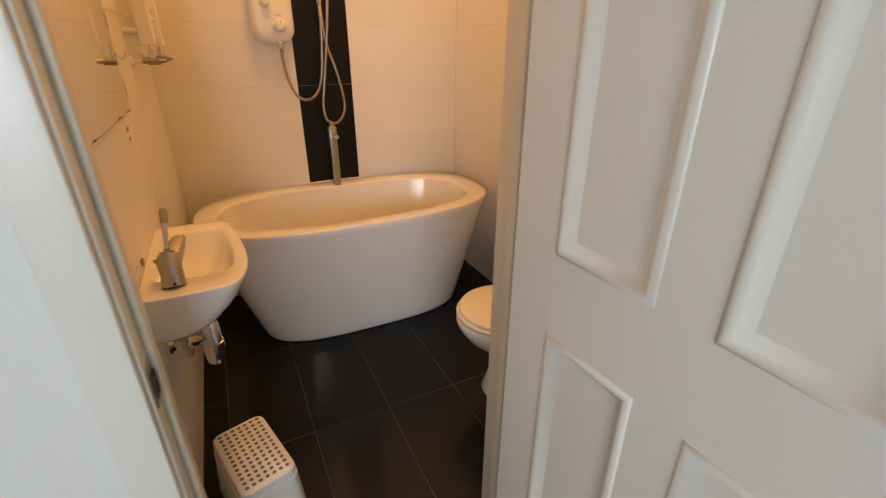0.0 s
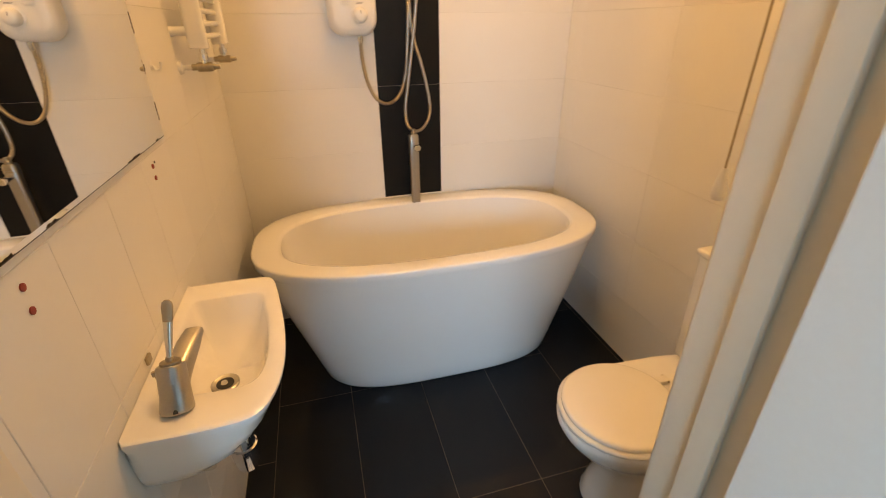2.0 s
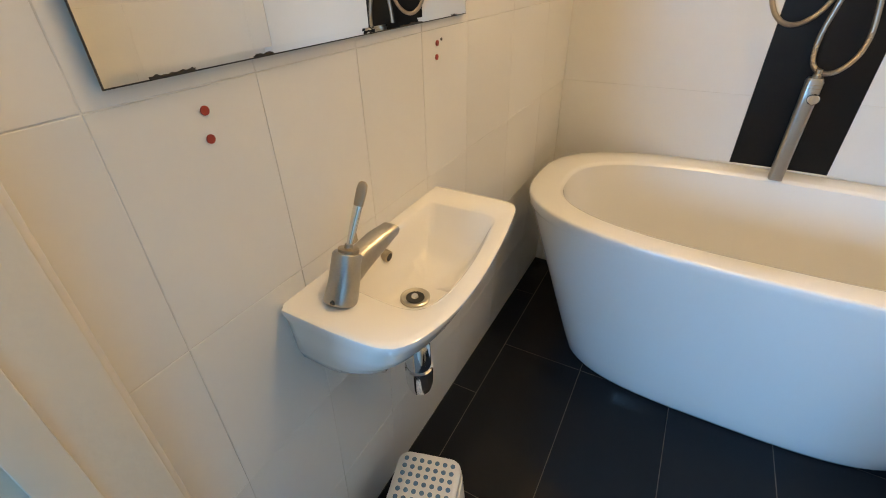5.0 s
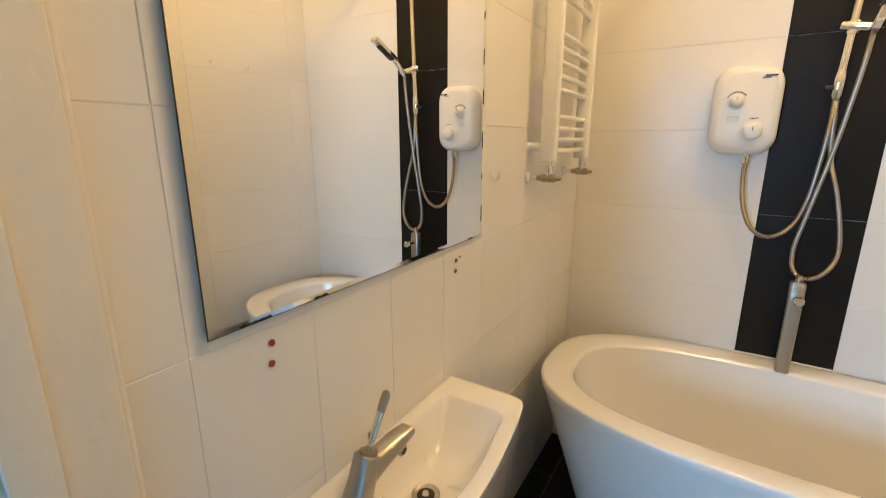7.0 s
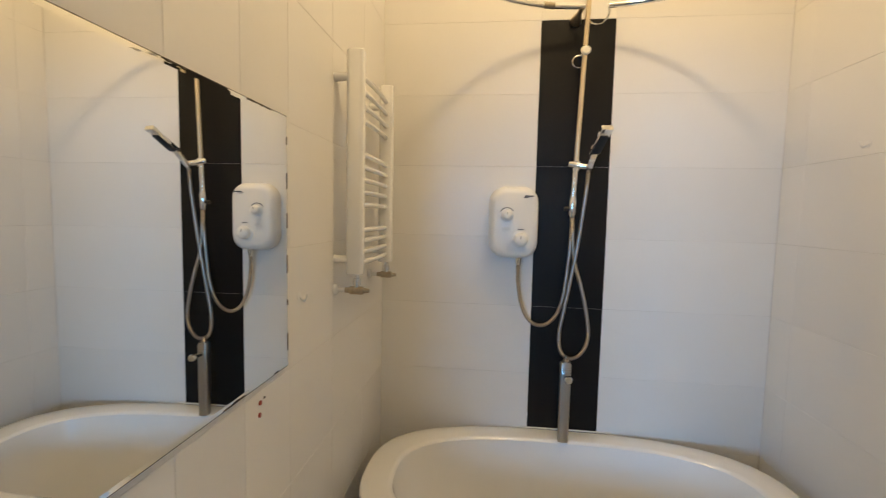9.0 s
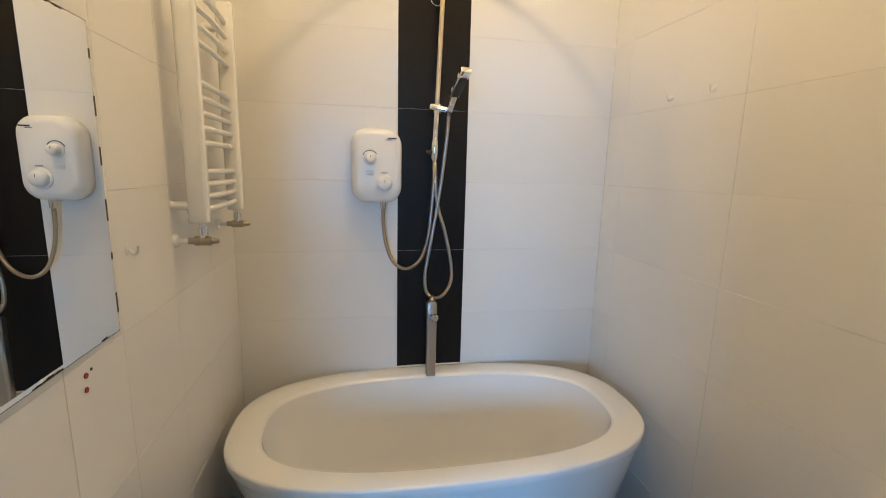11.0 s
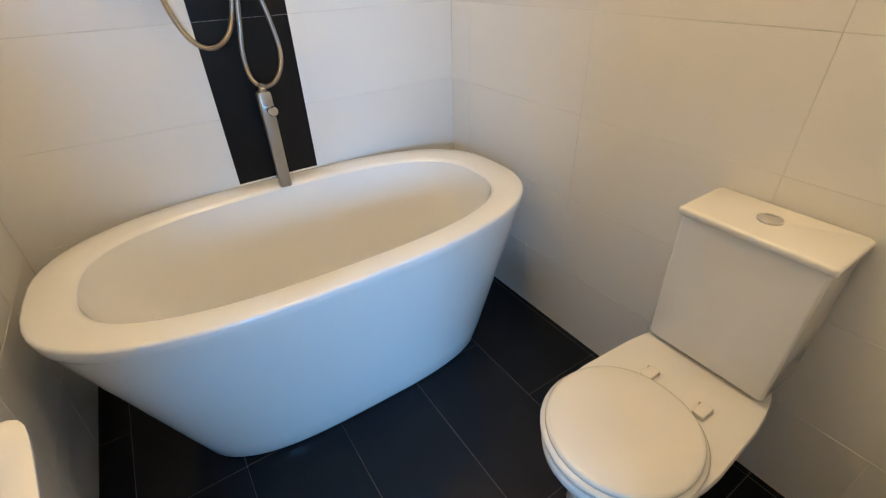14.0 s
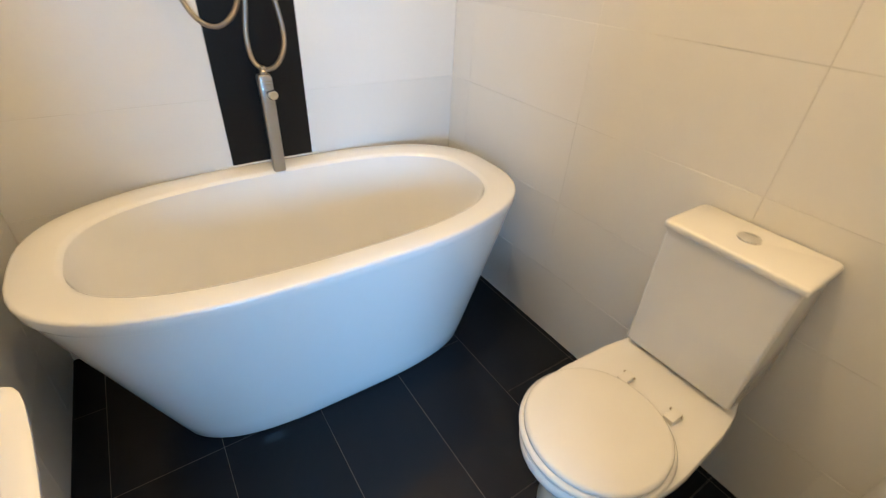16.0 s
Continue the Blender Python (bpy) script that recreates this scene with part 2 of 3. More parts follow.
strike = part("strike_plate", box((DL, YH + 0.003, 0.835), (DL + 0.003, YH + 0.038, 0.915), 0.001), M_TARNISH, lining, "tarnished metal strike plate")
# no opening cut: a black block paints the shade inside the latch hole
part("latch_hole", box((DL + 0.002, YH + 0.006, 0.852), (DL + 0.0045, YH + 0.033, 0.898), 0.004), M_RUBBER_SHADE, strike)

# ---- door leaf, swung out over the landing ----
DOOR_TURN = -88.0   # the leaf's run from the hinge
door = thing("door_1", (DR, YH - 0.004, 0), "white painted four-panel moulded door, standing open", "door", kind="structure")
place = pose(DR - 0.001, YH - 0.006, 0.008, 0, 0, DOOR_TURN)
WD, HT, TH = 0.746, 1.98, 0.040
COLS, ROWS = ((0.127, 0.336), (0.432, 0.622)), ((0.20, 0.851), (1.026, 1.86))


def leaf_mesh():
    b = box((0, -TH + 0.0115, 0), (WD, -0.0115, HT))
    for x0, x1 in ((0, COLS[0][0]), (COLS[0][1], COLS[1][0]), (COLS[1][1], WD)):
        box((x0, -TH, 0), (x1, 0, HT), 0.002, 2, bm=b)
    for c0, c1 in COLS:
        for z0, z1 in ((0, ROWS[0][0]), (ROWS[0][1], ROWS[1][0]), (ROWS[1][1], HT)):
            box((c0 - 0.003, -TH + 0.0002, z0), (c1 + 0.003, -0.0002, z1), bm=b)
    return b


b = leaf_mesh()
b.transform(place)
part("leaf", b, M_PAINT, door, smooth=False)
for c0, c1 in COLS:
    for z0, z1 in ROWS:
        for y0, side in ((-TH, -1), (0.0, 1)):
            # a proud rounded bead, then a wide slope down to the flat panel
            prof = ((-0.002, -0.001), (0.000, 0.003), (0.004, 0.0058), (0.009, 0.0064), (0.014, 0.0045), (0.018, 0.0), (0.030, -0.0085), (0.034, -0.0104))
            rings = []
            for d, h in prof:
                y = y0 + side * h
                rings.append([Vector((c0 + d, y, z0 + d)), Vector((c1 - d, y, z0 + d)), Vector((c1 - d, y, z1 - d)), Vector((c0 + d, y, z1 - d))])
            mb = loft(rings, cap0=False, cap1=False)
            mb.transform(place)
            part("moulding", mb, M_PAINT, door, angle=50)
            d, y = 0.034, y0 - side * 0.0104
            mb = box((c0 + d, min(y, y - side * 0.002), z0 + d), (c1 - d, max(y, y - side * 0.002), z1 - d))
            mb.transform(place)
            part("panel", mb, M_PAINT, door, smooth=False)

# ---- landing window ----
win = thing("window_1", (-1.05, -5.67, 1.00), "white framed wide landing window in daylight", "window", kind="structure")
bm = bmesh.new()
for lo, hi in (((X0, -5.7, ZW0), (X0 + 0.06, -5.64, ZW1)), ((X1 - 0.06, -5.7, ZW0), (X1, -5.64, ZW1)),
               ((X0 + 0.06, -5.7, ZW0), (X1 - 0.06, -5.64, ZW0 + 0.06)), ((X0 + 0.06, -5.7, ZW1 - 0.06), (X1 - 0.06, -5.64, ZW1))):
    box(lo, hi, 0.004, 1, bm=bm)
part("window_frame", bm, M_PAINT, win)
glass = bpy.data.materials.new("clear_glass")
glass.use_nodes = True
g = glass.node_tree.nodes["Principled BSDF"]
g.inputs["Transmission Weight"].default_value, g.inputs["Roughness"].default_value = 1.0, 0.0
pane = part("pane", box((X0 + 0.06, -5.673, ZW0 + 0.06), (X1 - 0.06, -5.667, ZW1 - 0.06)), glass, win)
pane.visible_shadow = False

# ---- bath ----
bath = thing("bathtub", (0.785, -0.395, 0), "white acrylic freestanding oval bath with tapered sides", "bathtub")
CX, CY = 0.803, -0.400


def bath_rings():
    P, X, Y = 2.75, 0.812, -0.391
    out = [oval(X, Y, 0.526, 0.276, 0.0, 3.2), oval(X, Y, 0.546, 0.294, 0.004, 3.2), oval(X, Y, 0.555, 0.301, 0.018, 3.2)]
    for k in range(1, 9):
        t = k / 8
        out.append(oval(X + (CX - X) * t, Y + (CY - Y) * t, 0.555 + 0.187 * t, 0.301 + 0.0905 * t, 0.018 + 0.580 * t, 3.2 - 0.4 * t))
    out += [oval(CX, CY, 0.7498, 0.3922, 0.602, P), oval(CX, CY, 0.7530, 0.3948, 0.611, P), oval(CX, CY, 0.7548, 0.3962, 0.635, P), oval(CX, CY, 0.7525, 0.394, 0.6405, P), oval(CX, CY, 0.746, 0.388, 0.6435, P),
            oval(CX, CY, 0.660, 0.318, 0.640, P), oval(CX, CY, 0.650, 0.309, 0.637, P), oval(CX, CY, 0.643, 0.302, 0.629, P)]
    for k in range(1, 9):
        t = k / 8
        out.append(oval(CX, CY, 0.643 - 0.135 * t ** 1.2, 0.302 - 0.080 * t ** 1.2, 0.629 - 0.37 * t, P))
    out += [oval(CX, CY, 0.475, 0.195, 0.235, P), oval(CX, CY, 0.41, 0.15, 0.214, P), oval(CX, CY, 0.2, 0.08, 0.208, P)]
    return out


# the bath stands a degree out of square with the wall
SKEW = Matrix.Translation((CX, CY - 0.003, 0)) @ Matrix.Rotation(radians(-0.5), 4, "Z") @ Matrix.Translation((-CX, -CY, 0))
BR = [[SKEW @ Vector(v) for v in ring] for ring in bath_rings()]
part("outer_shell", loft(BR[:11], cap0=True, cap1=False), M_ACRYLIC, bath, angle=60)
part("rim", loft(BR[10:19], cap0=False, cap1=False), M_ACRYLIC, bath, angle=60)
part("tub_interior", loft(BR[18:], cap0=False, cap1=True), M_ACRYLIC, bath, angle=60)
sealant = solid("bath_sealant", tube([(0.60, -0.003, 0.641), (0.72, -0.003, 0.643), (0.9, -0.003, 0.643), (1.02, -0.003, 0.641)], 0.004, 8, 6),
                M_SEAL, "aged white sealant bead between bath and wall", "sealant", "structure")

# tall bath tap on the bath's back rim
tap = thing("bath_tap", (0.805, -0.085, 0.64), "tall brushed nickel bath tap on the bath rim", "tap")
bm = loft([round_rect((0.784, -0.108), (0.826, -0.070), 0.010, 0.638), round_rect((0.784, -0.108), (0.826, -0.070), 0.010, 0.66),
           round_rect((0.783, -0.106), (0.827, -0.066), 0.010, 0.90), round_rect((0.782, -0.104), (0.828, -0.062), 0.010, 0.965), round_rect((0.786, -0.100), (0.824, -0.066), 0.010, 0.975)])
part("column", bm, M_STEEL, tap)
part("spout", rod([((0.805, -0.10, 0.925), 0.011), ((0.805, -0.150, 0.927), 0.011), ((0.805, -0.152, 0.927), 0.015), ((0.805, -0.172, 0.928), 0.0165), ((0.805, -0.178, 0.928), 0.013)]), M_CHROME, tap, "chrome round lever knob")
part("hose_outlet", rod([((0.806, -0.083, 0.97), 0.012), ((0.806, -0.083, 0.985), 0.012), ((0.806, -0.083, 0.988), 0.009), ((0.806, -0.083, 1.0), 0.009)]), M_TARNISH, tap)
for z in (0.945, 0.955):
    part("groove", box((0.784, -0.1056, z), (0.826, -0.1035, z + 0.002)), M_TARNISH, tap)

# ---- electric shower ----
shower = thing("electric_shower", (0.573, 0, 1.55), "white plastic electric shower unit with two dials", "shower unit")
S = []
for y, d in ((-0.001, 0.006), (-0.03, 0.0), (-0.06, 0.003), (-0.075, 0.012), (-0.083, 0.030)):
    S.append([Vector((v.x, y, v.y)) for v in round_rect((0.470 + d, 1.398 + d), (0.676 - d, 1.698 - d), 0.066 - d * 0.5, 0)])
part("casing", loft(S), M_PLASTIC, shower, angle=50)


def dial(x, z, r, name, label):
    d = part(name, rod([((x, -0.080, z), r * 1.28), ((x, -0.087, z), r * 1.24), ((x, -0.089, z), r), ((x, -0.104, z), r * 0.95), ((x, -0.112, z), r * 0.82), ((x, -0.116, z), r * 0.55)], 28), M_PLASTIC, shower, label)
    part("pointer", box((x - 0.001, -0.1165, z + r * 0.12), (x + 0.001, -0.108, z + r * 0.55)), M_PRINT, d)


dial(0.545, 1.578, 0.021, "dial", "white round temperature dial")
dial(0.602, 1.478, 0.030, "dial", "larger white round power dial")
bm = bmesh.new()
arc = [Vector((0.545 + 0.031 * math.cos(radians(a)), -0.0836, 1.578 + 0.031 * math.sin(radians(a)))) for a in range(35, 156, 12)]
tube(arc, 0.0016, 6, 2, bm=bm)
part("dial_scale", bm, M_PRINT, shower, "dark blue printed arc")
part("logo_mark", box((0.615, -0.0845, 1.655), (0.650, -0.0828, 1.660)), M_PRINT, shower)
part("logo_mark", box((0.608, -0.0845, 1.650), (0.632, -0.0828, 1.6525)), M_PRINT, shower)
part("button", box((0.525, -0.085, 1.512), (0.560, -0.081, 1.530), 0.003), M_PLASTIC, shower)
part("text_bar", box((0.590, -0.0845, 1.520), (0.615, -0.0828, 1.5225)), M_PRINT, shower)
part("hose_nut", rod([((0.598, -0.045, 1.40), 0.012), ((0.598, -0.045, 1.375), 0.012), ((0.598, -0.045, 1.37), 0.009)]), M_CHROME, shower)

# ---- riser rail, handset and hoses ----
rail = thing("shower_rail", (0.83, 0, 2.0), "chrome and cream riser rail on the black tiles", "shower rail")
part("riser", rod([((0.813, -0.062, 1.70), 0.0095), ((0.843, -0.058, 2.52), 0.0095)]), M_CREAM, rail, "cream discoloured rail tube")
part("lower_tube", rod([((0.810, -0.063, 1.655), 0.011), ((0.8155, -0.062, 1.775), 0.011)]), M_CHROME, rail)
part("diverter", rod([((0.808, -0.064, 1.575), 0.010), ((0.808, -0.064, 1.585), 0.014), ((0.8095, -0.064, 1.640), 0.015), ((0.8105, -0.063, 1.66), 0.012)]), M_CHROME, rail)
part("diverter_lever", rod([((0.800, -0.066, 1.610), 0.008), ((0.775, -0.068, 1.608), 0.009)]), M_RUBBER_SHADE, rail)
part("wall_bracket", rod([((0.833, -0.001, 2.235), 0.016), ((0.833, -0.03, 2.235), 0.012), ((0.833, -0.075, 2.236), 0.020), ((0.833, -0.082, 2.236), 0.014)]), M_CHROME, rail)
part("bracket_ring", tube([(0.832 + 0.024 * math.cos(a) - 0.018, -0.03, 2.205 + 0.024 * math.sin(a)) for a in np.linspace(0.6, 6.0, 12)], 0.003, 8, 3), M_CHROME, rail)
part("slider", rod([((0.786, -0.066, 1.790), 0.011), ((0.790, -0.066, 1.790), 0.014), ((0.845, -0.070, 1.780), 0.014), ((0.868, -0.078, 1.776), 0.012)]), M_CHROME, rail)
part("slider_cuff", rod([((0.8165, -0.062, 1.765), 0.016), ((0.8175, -0.062, 1.800), 0.016)]), M_CHROME, rail)
head = thing("shower_handset", (0.86, -0.08, 1.78), "rectangular chrome shower handset in its slider", "shower head")


def slab(a, b2, wide, thick, bm=None):
    d, u, w = axes_of(Vector(b2) - Vector(a))
    rings = []
    for p, s in ((a, 0.85), (Vector(a).lerp(Vector(b2), 0.04), 1.0), (Vector(a).lerp(Vector(b2), 0.96), 1.0), (b2, 0.85)):
        p = Vector(p)
        rings.append([p + s * (cx * wide * u + cz * thick * w) for cx, cz in ((1, .7), (.8, 1), (-.8, 1), (-1, .7), (-1, -.7), (-.8, -1), (.8, -1), (1, -.7))])
    return loft(rings, bm)


part("handle", slab((0.862, -0.078, 1.762), (0.868, -0.155, 1.825), 0.011, 0.009), M_CHROME, head)
part("spray_head", slab((0.867, -0.150, 1.822), (0.880, -0.270, 1.888), 0.020, 0.009), M_CHROME, head)
part("spray_face", slab((0.869, -0.168, 1.819), (0.879, -0.255, 1.868), 0.016, 0.0035), M_RUBBER_SHADE, head, "dark nozzle plate")
part("end_cap", slab((0.879, -0.262, 1.884), (0.882, -0.282, 1.895), 0.021, 0.010), M_CHROME, head)
hose = solid("shower_hose", tube([(0.598, -0.045, 1.372), (0.600, -0.046, 1.30), (0.612, -0.048, 1.22), (0.640, -0.050, 1.150), (0.680, -0.052, 1.118), (0.725, -0.054, 1.125), (0.765, -0.056, 1.170),
                                  (0.790, -0.060, 1.26), (0.803, -0.062, 1.40), (0.808, -0.064, 1.50), (0.808, -0.064, 1.575)], 0.0075, 10, 26, ribs=0.09),
             M_HOSE, "ribbed metal shower hose from unit to rail", "shower hose", group="shower hoses")
hose = solid("shower_hose", tube([(0.862, -0.080, 1.755), (0.858, -0.078, 1.68), (0.846, -0.074, 1.56), (0.832, -0.070, 1.44), (0.812, -0.068, 1.31), (0.790, -0.068, 1.18), (0.776, -0.07, 1.09), (0.782, -0.072, 1.02),
                                  (0.812, -0.074, 0.988), (0.852, -0.074, 0.996), (0.884, -0.072, 1.04), (0.893, -0.070, 1.10), (0.880, -0.068, 1.19), (0.856, -0.066, 1.29), (0.834, -0.066, 1.36), (0.820, -0.066, 1.43), (0.815, -0.064, 1.52), (0.812, -0.064, 1.575)], 0.0075, 10, 22, ribs=0.09),
             M_HOSE, "ribbed metal shower hose hanging in a loop", "shower hose", group="shower hoses")

# oval curtain rail over the bath
crail = thing("curtain_rail", (0.84, 0, 2.42), "oval chrome shower curtain rail above the bath", "curtain rail")
pts = [(0.832 + 0.47 * math.sin(a), -0.41 + 0.315 * math.cos(a), 2.392) for a in np.linspace(0.16, 2 * math.pi - 0.03, 40)]
part("rail", tube(pts, 0.010, 10, 4), M_CHROME, crail)
part("wall_plate", rod([((0.80, 0.0, 2.375), 0.024), ((0.80, -0.012, 2.375), 0.022), ((0.805, -0.05, 2.385), 0.010), ((0.81, -0.095, 2.392), 0.010)]), M_TARNISH, crail)
part("rail_hook", tube([(0.907, -0.098, 2.392), (0.912, -0.085, 2.365), (0.895, -0.05, 2.345), (0.87, -0.01, 2.36), (0.85, -0.002, 2.38)], 0.004, 8), M_CHROME, crail)
part("joiner", rod([((0.66, -0.1185, 2.392), 0.0125), ((0.70, -0.1085, 2.392), 0.0125)]), M_TARNISH, crail)

# ---- towel radiator ----
rad = thing("towel_radiator", (0.07, -0.41, 1.40), "white ladder towel radiator with chrome valves", "radiator")
for y in (-0.60, -0.22):
    S = []
    for z, d in ((1.383, 0.003), (1.386, 0.0), (2.060, 0.0), (2.064, 0.003)):
        S.append(round_rect((0.040 + d, y - 0.017 + d), (0.094 - d, y + 0.017 - d), 0.012, z, 4))
    part("upright", loft(S), M_RAD, rad)
for z in (2.000, 1.955, 1.910, 1.865, 1.760, 1.720, 1.680, 1.640, 1.600, 1.520, 1.485, 1.450, 1.415):
    part("bar", tube([(0.068, -0.59, z), (0.074, -0.50, z), (0.076, -0.41, z), (0.074, -0.32, z), (0.068, -0.23, z)], 0.0085, 10, 5), M_RAD, rad)
for y in (-0.60, -0.22):
    for z in (1.985, 1.43):
        part("wall_bracket", rod([((0.0, y, z), 0.014), ((0.006, y, z), 0.014), ((0.007, y, z), 0.013), ((0.055, y, z), 0.013)]), M_RAD, rad)
    v = part("valve", rod([((0.072, y, 1.386), 0.008), ((0.072, y, 1.372), 0.008), ((0.072, y, 1.371), 0.013), ((0.072, y, 1.352), 0.013), ((0.072, y, 1.351), 0.009), ((0.072, y, 1.335), 0.009)]), M_CHROME, rad, "chrome angle valve")
    part("valve_body", rod([((0.035, y, 1.333), 0.009), ((0.050, y, 1.333), 0.009), ((0.051, y, 1.333), 0.013), ((0.092, y, 1.333), 0.013), ((0.094, y, 1.333), 0.009), ((0.112, y, 1.333), 0.006)]), M_TARNISH, v)
    part("pipe", rod([((0.0, y, 1.333), 0.019), ((0.008, y, 1.333), 0.017), ((0.012, y, 1.333), 0.0075), ((0.04, y, 1.333), 0.0075)]), M_RAD, rad)

# ---- mirror ----
mirror = thing("mirror", (0, -1.31, 1.20), "large frameless mirror on the tiles with blackened edges", "mirror")
Y0, Y1, Z0, Z1 = -1.69, -0.932, 1.203, 1.796


def inset(d, x):
    near = x + 0.006 * (Y1 - Y0) * (x > 0.004)   # it leans a little out of the wall at its near end
    return [Vector((near, Y0 + d, Z0 + d)), Vector((x, Y1 - d, Z0 + d)), Vector((x, Y1 - d, Z1 - d)), Vector((near, Y0 + d, Z1 - d))]


part("backing", loft([inset(0.007, 0.0005), inset(0.007, 0.0038)]), M_DARK, mirror, smooth=False)
part("edge", loft([inset(0, 0.0055), inset(0, 0.0060), inset(0.0018, 0.0064)]), M_DARK, mirror, "thin darkened glass edge", smooth=False)
part("silvered_glass", loft([inset(0.0016, 0.0066), inset(0.010, 0.0072)], cap0=False), M_MIRROR, mirror, smooth=False)
rnd = random.Random(4)
spots = [(-1.155, Z0, 0.075), (-1.50, Z0, 0.03), (-0.99, Z0, 0.02), (-1.05, Z1, 0.10), (-1.62, Z0, 0.05), (-1.3, Z1, 0.05)]
for y, z, wd in spots:
    n = 12
    sg = 1 if z == Z0 else -1
    rim = [Vector((0.0072 + 0.006 * (Y1 - y), y - wd / 2 + wd * k / n, z + sg * 0.001)) for k in range(n + 1)]
    top = [Vector((0.0086 + 0.006 * (Y1 - y), y - wd / 2 + wd * k / n, z + sg * (0.002 + 0.003 * rnd.random()))) for k in range(n + 1)]
    bm = bmesh.new()
    loft([rim, top], bm, False, False, closed=False)
    part("perished_patch", bm, M_DARK, mirror, "black patch of lost silvering", smooth=False)
for z in np.linspace(1.26, 1.74, 6):
    bm = box((0.006, Y1 - 0.004, z - 0.02 * rnd.random() - 0.004), (0.0072, Y1 + 0.0005, z + 0.02 * rnd.random() + 0.004))
    part("perished_patch", bm, M_DARK, mirror, smooth=False)

# ---- basin ----
basin = thing("washbasin", (0.11, -1.32, 0.72), "small white ceramic wall-hung basin with curved front", "washbasin")


def basin_outline(z, d=0.0, f=0.0, wallx=0.001):
    """Plan of the basin's outer edge, its ends drawn in by d and its front by f."""
    pts = [(wallx, -1.072 - d), (0.09 - f * 0.36, -1.072 - d), (0.178 - f, -1.075 - d), (0.203 - f, -1.092 - d), (0.216 - f, -1.14 - d * .5), (0.232 - f, -1.24), (0.243 - f, -1.34), (0.245 - f, -1.43),
           (0.235 - f, -1.50 + d * .5), (0.214 - f, -1.548 + d), (0.178 - f, -1.568 + d), (0.10 - f * 0.42, -1.572 + d), (wallx, -1.570 + d)]
    path = [Vector(pts[0] + (z,))] + smooth_path([p + (z,) for p in pts[1:-1]], 5) + [Vector(pts[-1] + (z,))]
    return path


def bowl_outline(z, d=0.0, rim=0.0):
    pts = [(0.030 + d, -1.150 - d - rim), (0.11, -1.148 - d - rim), (0.178 - d, -1.152 - d - rim), (0.194 - d, -1.20 - d - rim), (0.210 - d, -1.30), (0.214 - d, -1.40 + d * .5), (0.200 - d, -1.462 + d),
           (0.165 - d, -1.480 + d), (0.10, -1.478 + d), (0.045 + d, -1.470 + d), (0.026 + d, -1.44 + d), (0.024 + d, -1.30)]
    loop = [p + (z,) for p in pts]
    return smooth_path(loop + [loop[0]], 5)[:-1]


NB = 84
outer = [(0.716, 0.045, 0.125), (0.719, 0.030, 0.110), (0.728, 0.021, 0.092), (0.748, 0.015, 0.066), (0.775, 0.010, 0.040), (0.800, 0.006, 0.022), (0.825, 0.004, 0.009), (0.8465, -0.002, -0.003), (0.8515, -0.0015, -0.0025),
         (0.8535, 0.0012, 0.0012), (0.8538, 0.008, 0.008)]

def by_angle(r, n, c=(0.11, -1.315)):
    """The loop's points at even angles round c, so that lofted loops do not twist."""
    p = list(r) + [r[0]]
    ang = [math.atan2((v.y - c[1]) * 0.42, v.x - c[0]) for v in p]
    for i in range(1, len(ang)):
        while ang[i] - ang[i - 1] > math.pi:
            ang[i] -= 2 * math.pi
        while ang[i] - ang[i - 1] < -math.pi:
            ang[i] += 2 * math.pi
    out = []
    for k in range(n):
        goal = -2 * math.pi * k / n
        best = None
        for i in range(len(p) - 1):
            for m in (-2, -1, 0, 1, 2):
                a0, a1, g2 = ang[i], ang[i + 1], goal + 2 * math.pi * m
                lo, hi = min(a0, a1), max(a0, a1)
                if lo <= g2 <= hi and hi > lo:
                    best = p[i].lerp(p[i + 1], (g2 - a0) / (a1 - a0))
        out.append(best if best else p[0].copy())
    return out


rings = [by_angle(basin_outline(z, d, f), NB) for z, d, f in outer]
rings += [by_angle(bowl_outline(z, d, r), NB) for z, d, r in ((0.8525, -0.004, 0), (0.849, 0.0, 0), (0.840, 0.004, 0.004), (0.81, 0.013, 0.02), (0.78, 0.024, 0.045), (0.762, 0.036, 0.07), (0.754, 0.052, 0.10))]
part("bowl", loft(rings), M_CERAMIC, basin, angle=42)
drain = part("drain", rod([((0.108, -1.352, 0.752), 0.029), ((0.108, -1.352, 0.758), 0.029), ((0.108, -1.352, 0.7595), 0.026), ((0.108, -1.352, 0.7565), 0.019)], 24), M_STEEL, basin, "brushed metal drain ring")
# closed black disc, its colour stands for the shade down the drain
part("drain_hole", rod([((0.108, -1.352, 0.7560), 0.018), ((0.108, -1.352, 0.7572), 0.018)], 20), M_RUBBER_SHADE, drain)
part("plug", rod([((0.106, -1.350, 0.757), 0.008), ((0.106, -1.350, 0.7600), 0.006)], 16), M_CHROME, drain)
overflow = part("overflow", rod([((0.030, -1.335, 0.822), 0.012), ((0.042, -1.335, 0.820), 0.012), ((0.043, -1.335, 0.820), 0.0085)], 18), M_TARNISH, basin, "small brass overflow ring")
# black plug of colour for the shade inside the overflow
part("overflow_hole", rod([((0.040, -1.335, 0.820), 0.0082), ((0.0438, -1.335, 0.8195), 0.0082)], 16), M_RUBBER_SHADE, overflow)
trap = thing("bottle_trap", (0.11, -1.36, 0.50), "chrome bottle trap and waste pipe under the basin", "waste trap")
